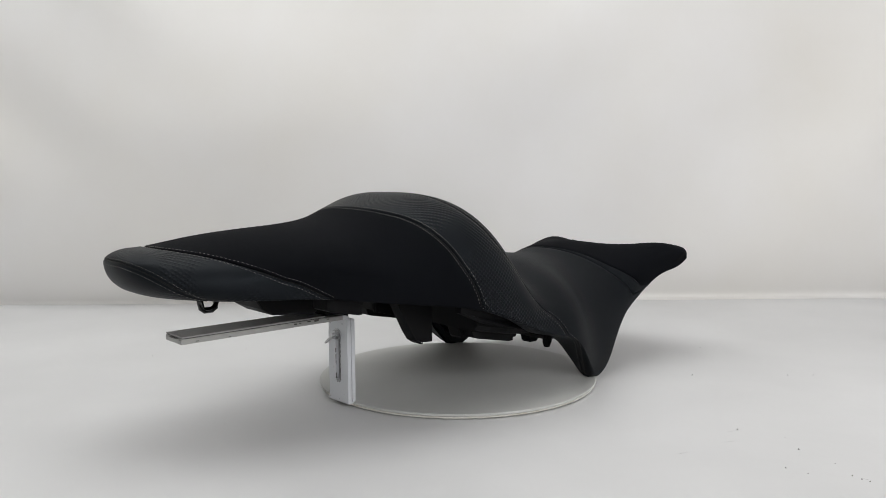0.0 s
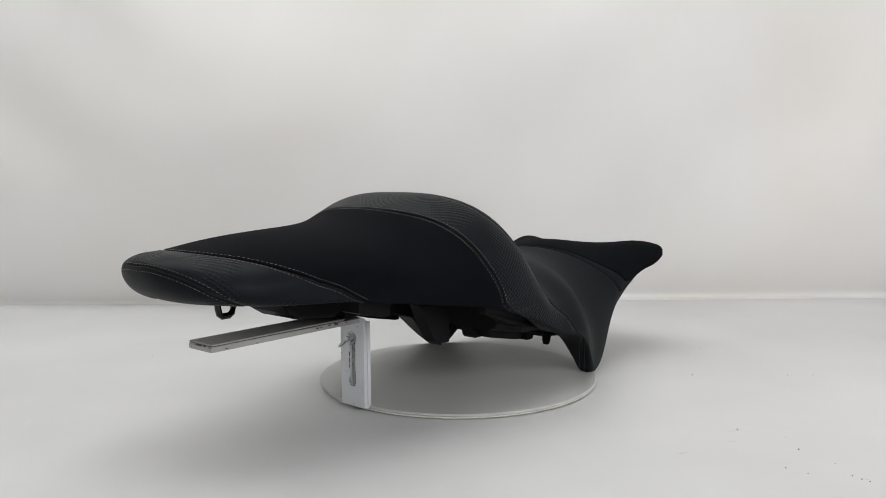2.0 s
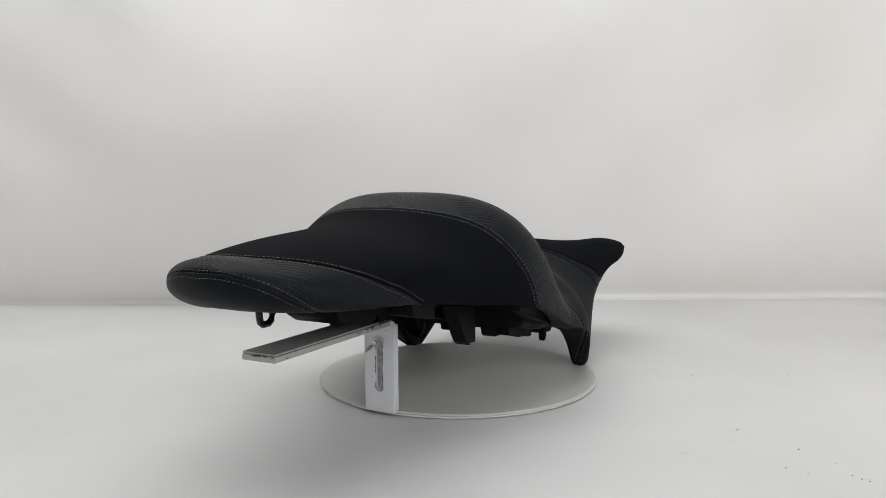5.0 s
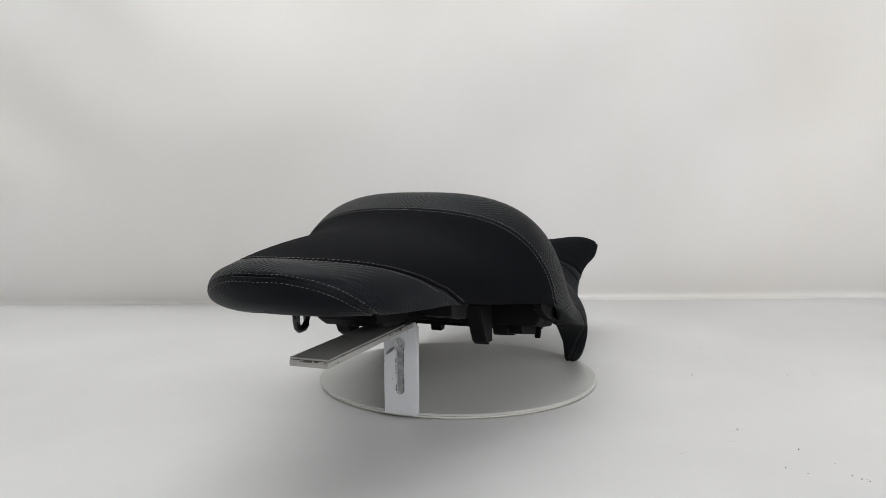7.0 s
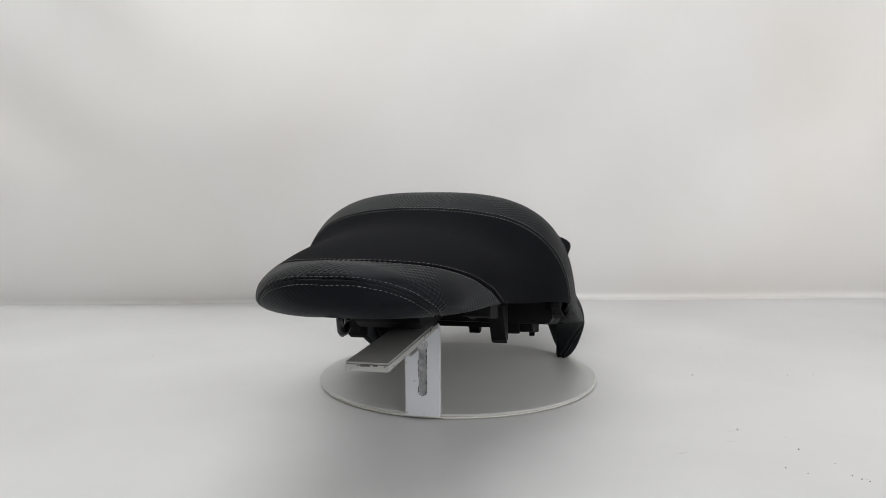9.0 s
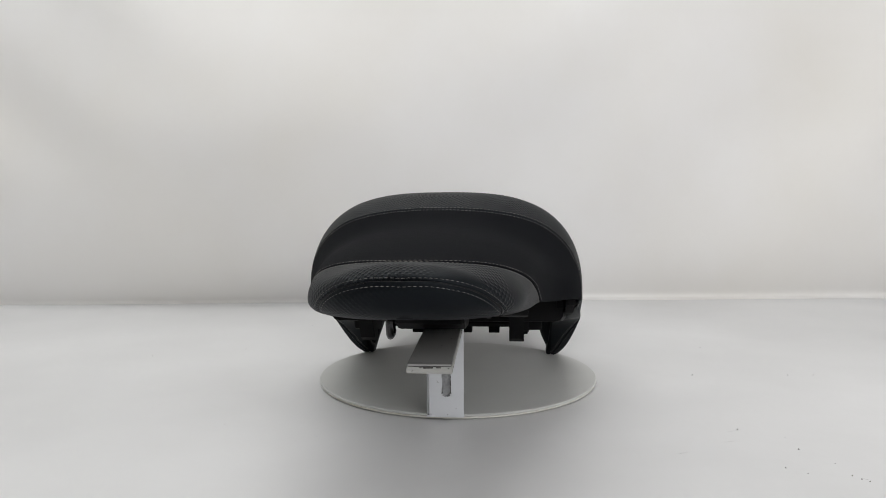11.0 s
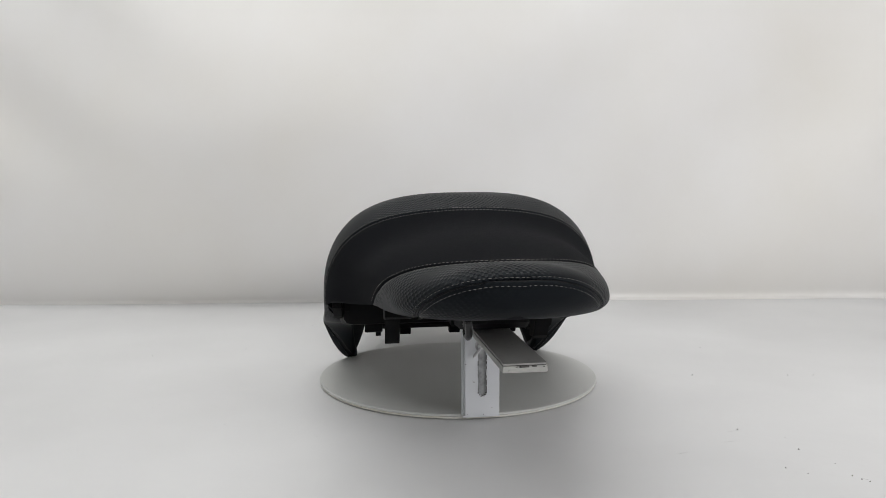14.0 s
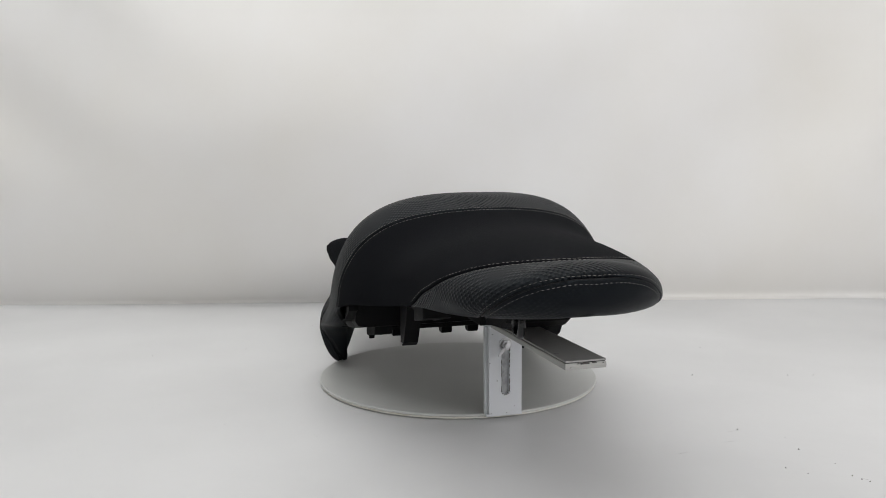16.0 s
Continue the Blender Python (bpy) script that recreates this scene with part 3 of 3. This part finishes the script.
def skirt_facing(parent):
    """The padded, folded-in rear face of each skirt, down to its tip."""
    zs = np.array([0.088, 0.070, 0.055, 0.040, 0.025, 0.012, 0.003, -0.001])
    outer = np.array([0.1640, 0.1700, 0.1710, 0.1700, 0.1665, 0.1615, 0.1570, 0.1535])
    inner = np.array([0.1215, 0.1220, 0.1250, 0.1290, 0.1340, 0.1400, 0.1455, 0.1490])
    back = np.array([0.015, 0.042, 0.057, 0.071, 0.086, 0.101, 0.114, 0.121])
    z = np.linspace(zs[0], zs[-1], 40)
    xo, xi, yb = (np.interp(-z, -zs, k) for k in (outer, inner, back))
    yb = np.convolve(np.pad(yb, 3, "edge"), np.ones(7) / 7, "valid")
    ring = np.linspace(0, 2 * math.pi, 25)[:-1]
    deep = np.interp(z, [-0.001, 0.012, 0.04], [0.005, 0.011, 0.016])
    for sgn in (1, -1):
        verts = []
        for k in range(len(z)):
            for a in ring:
                cx, cy = math.cos(a), math.sin(a)
                x = (xo[k] + xi[k]) / 2 + (xo[k] - xi[k]) / 2 * math.copysign(abs(cx) ** 0.75, cx)
                verts.append((sgn * x, yb[k] + 1.25 * (xo[k] - x) + deep[k] * (1 + math.copysign(abs(cy) ** 0.75, cy)) - 0.001, z[k]))
        m = len(ring)
        faces = [(j * m + i, (j + 1) * m + i, (j + 1) * m + (i + 1) % m, j * m + (i + 1) % m) for j in range(len(z) - 1) for i in range(m)]
        faces += [tuple(range(m)), tuple((len(z) - 1) * m + i for i in range(m))[::-1]]
        faces = [f[::-1] for f in faces] if sgn < 0 else faces
        facing = part_mesh("skirt_facing", mesh_of("skirt_facing", verts, faces, VINYL), parent, "black vinyl folded in behind the skirt")
        line = np.stack([sgn * (xo - (xo - xi) * 0.30), yb + (xo - xi) * 0.30 * 1.25 - 0.0009, z], 1)[3:-3]
        stitch_row(line, np.tile([-0.7 * sgn, -0.66, -0.28], (len(line), 1)), facing)


TRAY_Y = np.array([-.46, -.40, -.30, -.24, -.20, -.10, 0.0, .06, .10, .20, .30])
TRAY_Z = [.172, .160, .148, .1315, .121, .095, .0775, .0765, .088, .105, .118]


def base_tray(name, y0, y1, lift, parent, label):
    """A stretch of the moulded tray under the seat."""
    ys = np.linspace(y0, y1, 30)
    z = natural_spline(TRAY_Y, ys) @ np.array(TRAY_Z) + lift
    rim = cover(ys, np.zeros_like(ys))
    inset = np.interp(ys, [-0.455, -0.08, -0.05, 0.0, 0.3], [0.018, 0.020, 0.008, 0.002, 0.006])
    widest = np.interp(ys, [0.0, 0.05, 0.10, 0.20], [0.168, 0.160, 0.120, 0.095])
    half = np.minimum(np.maximum(rim[:, 0] - inset, 0.008), widest)
    prof = []
    for k, y in enumerate(ys):
        h, zz = half[k], z[k]
        top = max(min(rim[k, 2] + 0.022, 0.165), zz + 0.02)
        right = [(h * 0.98, y, top), (h, y, zz + 0.008), (h - 0.004, y, zz + 0.002), (max(h - 0.012, 0.003), y, zz)]
        prof.append(right + [(0.0, y, zz + 0.0005)] + [(-a, b2, c) for a, b2, c in right[::-1]])
    cols = len(prof[0])
    verts = [p for row in prof for p in row]
    faces = [(j * cols + i, j * cols + i + 1, (j + 1) * cols + i + 1, (j + 1) * cols + i) for j in range(len(ys) - 1) for i in range(cols - 1)]
    faces += [tuple(range(cols))[::-1], tuple((len(ys) - 1) * cols + i for i in range(cols))]
    faces += [(j * cols, (j + 1) * cols, (j + 1) * cols + cols - 1, j * cols + cols - 1) for j in range(len(ys) - 1)]
    return part_mesh(name, mesh_of(name, verts, faces, PLASTIC, smooth=False), parent, label)


def tail_underside(parent):
    """The cover folded under the tail."""
    ys = np.linspace(-0.464, -0.36, 26)
    w = cover(ys, np.full_like(ys, 0.22))[:, 0] * 0.9
    rim = cover(ys, np.zeros_like(ys))
    a = np.linspace(0, math.pi, 25)
    verts, faces = [], []
    for k, y in enumerate(ys):
        low = 0.1605 + 5.0 * max(0.0, -0.440 - y) ** 1.5
        top = cover(ys, np.full_like(ys, 0.3))[k, 2]
        low = min(low, rim[k, 2] + 0.004)
        verts += [(w[k] * math.cos(t), y, top - (top - low) * math.sin(t) ** 0.6) for t in a]
    n = len(a)
    faces = [(j * n + i, j * n + i + 1, (j + 1) * n + i + 1, (j + 1) * n + i) for j in range(len(ys) - 1) for i in range(n - 1)]
    return part_mesh("tail_underside", mesh_of("tail_underside", verts, faces, VINYL), parent, "black vinyl folded under the tail")


def under_parts(pan):
    def stud(x1, y1, z1, wx, wy):
        out = [(y1 - wy * 1.6, z1 + 0.022), (y1 - wy, z1 + 0.003), (y1 - wy * 0.7, z1), (y1 + wy * 0.7, z1), (y1 + wy, z1 + 0.003), (y1 + wy * 1.3, z1 + 0.022)]
        part("foot_stud", prism(out, "x", x1 - wx, x1 + wx, 0.0014), PLASTIC, pan)

    for s in (1, -1):
        fin = [(-0.178, 0.132), (-0.127, 0.126), (-0.127, 0.0790), (-0.143, 0.0798), (-0.153, 0.0850), (-0.160, 0.0960)]
        x = 0.0938 * s
        tab = part("mounting_tab", prism(fin, "x", x - 0.0078, x + 0.0078, 0.0012), PLASTIC, pan)
        rib = [(-0.1815, 0.132), (-0.177, 0.132), (-0.159, 0.0955), (-0.152, 0.0842), (-0.143, 0.0790), (-0.146, 0.0782), (-0.155, 0.0838), (-0.1625, 0.0955)]
        part("tab_rib", prism(rib, "x", x - 0.0092, x + 0.0092, 0.0008), PLASTIC, tab)
        part("clip", prism([(0.078, 0.100), (0.0785, 0.047), (0.0815, 0.0405), (0.0855, 0.0410), (0.090, 0.049), (0.0905, 0.100)], "x", 0.1065 * s - 0.0040, 0.1065 * s + 0.0040, 0.0008), PLASTIC, pan)
        pad = [(-0.090, 0.106), (-0.080, 0.0805), (-0.072, 0.0780), (-0.016, 0.0668), (-0.008, 0.0668), (-0.005, 0.100)]
        part("pad_block", prism(pad, "x", 0.1155 * s - 0.0118, 0.1155 * s + 0.0118, 0.0018), PLASTIC, pan)
        side = [(-0.283, 0.156), (-0.283, 0.1372), (-0.279, 0.1350), (-0.240, 0.1268), (-0.236, 0.1272), (-0.236, 0.148)]
        part("side_block", prism(side, "x", min(0.0755 * s, 0.1065 * s), max(0.0755 * s, 0.1065 * s), 0.0016), PLASTIC, pan)
        part("bay_wall", prism([(-0.1850, 0.142), (-0.1850, 0.1185), (-0.137, 0.1055), (-0.137, 0.130)], "x", 0.059 * s - 0.003, 0.059 * s + 0.003, 0.001), PLASTIC, pan)
    stud(0.100, -0.078, 0.078, 0.010, 0.010)
    part("front_crossbar", prism([(0.070, 0.090), (0.074, 0.058), (0.082, 0.0515), (0.118, 0.0475), (0.126, 0.053), (0.130, 0.095)], "x", -0.106, 0.106, 0.003), PLASTIC, pan)
    for x in (-0.0635, 0.0145, 0.058):
        stud(x, 0.100, 0.0395, 0.0085, 0.009)
    for s in (1, -1):
        web = [(-0.108, 0.130), (-0.101, 0.113), (-0.05, 0.094), (0.0, 0.082), (0.05, 0.066), (0.065, 0.085), (0.0, 0.120)]
        part("skirt_gusset", prism(web, "x", 0.1515 * s - 0.0055, 0.1515 * s + 0.0055, 0.001), LINING, pan)
        flange = [(-0.138, 0.141), (-0.138, 0.124), (-0.10, 0.107), (-0.06, 0.097), (-0.03, 0.0895), (0.015, 0.078), (0.03, 0.080), (0.0, 0.098), (-0.03, 0.114), (-0.08, 0.134)]
        bm = prism(flange, "x", min(0.156 * s, 0.1672 * s), max(0.156 * s, 0.1672 * s), 0.001)
        for v in bm.verts:
            v.co.x -= s * 0.16 * max(0.0, v.co.y + 0.055)
        part("side_flange", bm, LINING, pan)
    part("latch_housing", prism([(-0.338, 0.152), (-0.328, 0.136), (-0.314, 0.1275), (-0.262, 0.1225), (-0.250, 0.130), (-0.246, 0.150)], "x", -0.030, 0.042, 0.004), PLASTIC, pan)
    part("support_block", box(-0.03, 0.0315, -0.238, -0.185, 0.1160, 0.140, 0.002), PLASTIC, pan)
    loop = [(-0.3720, 0.158), (-0.3715, 0.141), (-0.3700, 0.1340), (-0.3665, 0.1312), (-0.3575, 0.1312), (-0.3535, 0.1340), (-0.3515, 0.141), (-0.3490, 0.158)]
    verts, faces = tube([(-0.0285, y, z) for y, z in loop], 0.0038, 12)
    part_mesh("latch_loop", mesh_of("latch_loop", verts, faces, DARK_STEEL), pan, "bent black enamelled steel latch loop")


def motorcycle_seat():
    seat = tagged(new("motorcycle_seat"), "black stitched two-up motorcycle seat propped on a bracket", "motorcycle seat")
    panel("tail_panel", "rear", "tail", FAINT_GRIP, seat, "black lightly embossed vinyl tail panel", tuck_rear=0)
    panel("lower_band", "tail", "lower", GRIP, seat, "black embossed vinyl band")
    panel("passenger_cushion", "lower", "hump", SUEDE, seat, "matt black suede cushion", rows=60)
    panel("hump_band", "hump", "ridge", GRIP, seat, "black embossed vinyl band over the hump", rows=40)
    panel("rider_panel", "ridge", "strip", VINYL, seat, "smooth black vinyl side panel", rows=50, tuck_front=0.0022)
    panel("trim_strip", "strip", "strip_front", VINYL, seat, "smooth black vinyl trim strip", rows=10, tuck_rear=0.0022, tuck_front=0.0022, puff=0.0012)
    panel("front_cushion", "strip_front", "front", SUEDE, seat, "matt black suede front cushion", rows=50, tuck_rear=0.0022, tuck_front=0)
    for s in ("tail", "lower", "hump", "ridge"):
        piping(s, seat, lift={"ridge": -0.0014, "tail": -0.0018}.get(s, -0.0034))
        wide = 0.0040 if s == "tail" else 0.0036
        for shift in (-wide, wide):
            stitch_row(*seam_line(s, shift, 0.00015), seat)
    lining(seat)
    skirt_hem(seat)
    skirt_facing(seat)
    pan = base_tray("base_pan", -0.100, 0.24, 0.0, seat, "black moulded plastic base pan")
    base_tray("rear_pan", -0.415, -0.236, 0.006, seat, "black plastic rear base plate")
    tail_underside(seat)
    under_parts(pan)
    return seat


disc_thing = turntable()
bracket_thing = bracket()
seat_thing = motorcycle_seat()


# ---------------------------------------------------------------- dust on the floor
def dust():
    verts, faces = [], []
    for x, y, r in DUST:
        n, i = 6, len(verts)
        for k in range(n):
            a = 2 * math.pi * k / n
            q = r * random.uniform(0.6, 1.2)
            verts.append((x + q * math.cos(a), y + q * math.sin(a), -0.0078))
        verts.append((x, y, -0.0075 + r * 0.8))
        faces += [(i + k, i + (k + 1) % n, i + n) for k in range(n)]
    for x, y, a, length in ((0.238, -0.310, 0.35, 0.018), (0.392, -0.379, -0.5, 0.014), (0.318, -0.240, 0.4, 0.030), (0.300, -0.275, 0.3, 0.022)):
        i, dx, dy = len(verts), math.cos(a), math.sin(a)
        for u, w in ((-0.5, 0.0), (0.0, 0.00018), (0.5, 0.0), (0.0, -0.00018)):
            verts.append((x + u * length * dx - w * dy, y + u * length * dy + w * dx, -0.0066))
        faces.append((i, i + 3, i + 2, i + 1))
    tagged(new("dust", mesh_of("dust", verts, faces, DIRT, False)), "dark dust specks scattered on the floor sheet", "dust", kind="stuff")


DUST = [(-0.278, -0.216, 0.0010), (-0.3205, -0.292, 0.0008), (0.365, -0.296, 0.0011), (0.346, 0.009, 0.0014), (0.329, -0.348, 0.0009), (0.3235, -0.232, 0.0011),
        (-0.5055, 0.1316, 0.0016), (0.485, 0.008, 0.0011), (0.523, 0.008, 0.0010), (0.3846, -0.3682, 0.0011), (0.3895, -0.3765, 0.0010), (0.384, -0.336, 0.0006),
        (0.3946, -0.382, 0.0008), (0.3445, -0.3627, 0.0006), (0.2357, -0.3094, 0.0005), (-0.1643, -0.2516, 0.0006), (0.366, -0.2606, 0.0006),
        (-0.1906, 0.5375, 0.0020), (-0.2883, 0.3815, 0.0017), (-0.3639, 0.1842, 0.0012), (0.4140, 0.1863, 0.0009), (-0.3890, -0.1346, 0.0008), (-0.3920, -0.1491, 0.0006), (-0.1607, -0.2572, 0.0005)]
dust()


# ---------------------------------------------------------------- turning
def motions():
    times = [0.5 * k for k in range(33)]
    lean = pose(-0.0078, 0, 0, 0, 0, math.degrees(-0.0070)) @ Matrix.Translation((0, 0, 0.12)) @ pose(0, 0, 0, 0, math.degrees(-0.0062), 0) @ Matrix.Translation((0, 0, -0.12))
    for thing, seated in ((disc_thing, Matrix.Identity(4)), (bracket_thing, pose(0, -0.206, 0, 0, 0, 0.95) @ Matrix.Translation((0, 0.206, 0))), (seat_thing, lean)):
        walk(thing, [(t, pose(0, 0, 0, 0, 0, -47.56 + 3.945 * t) @ seated) for t in times])


motions()
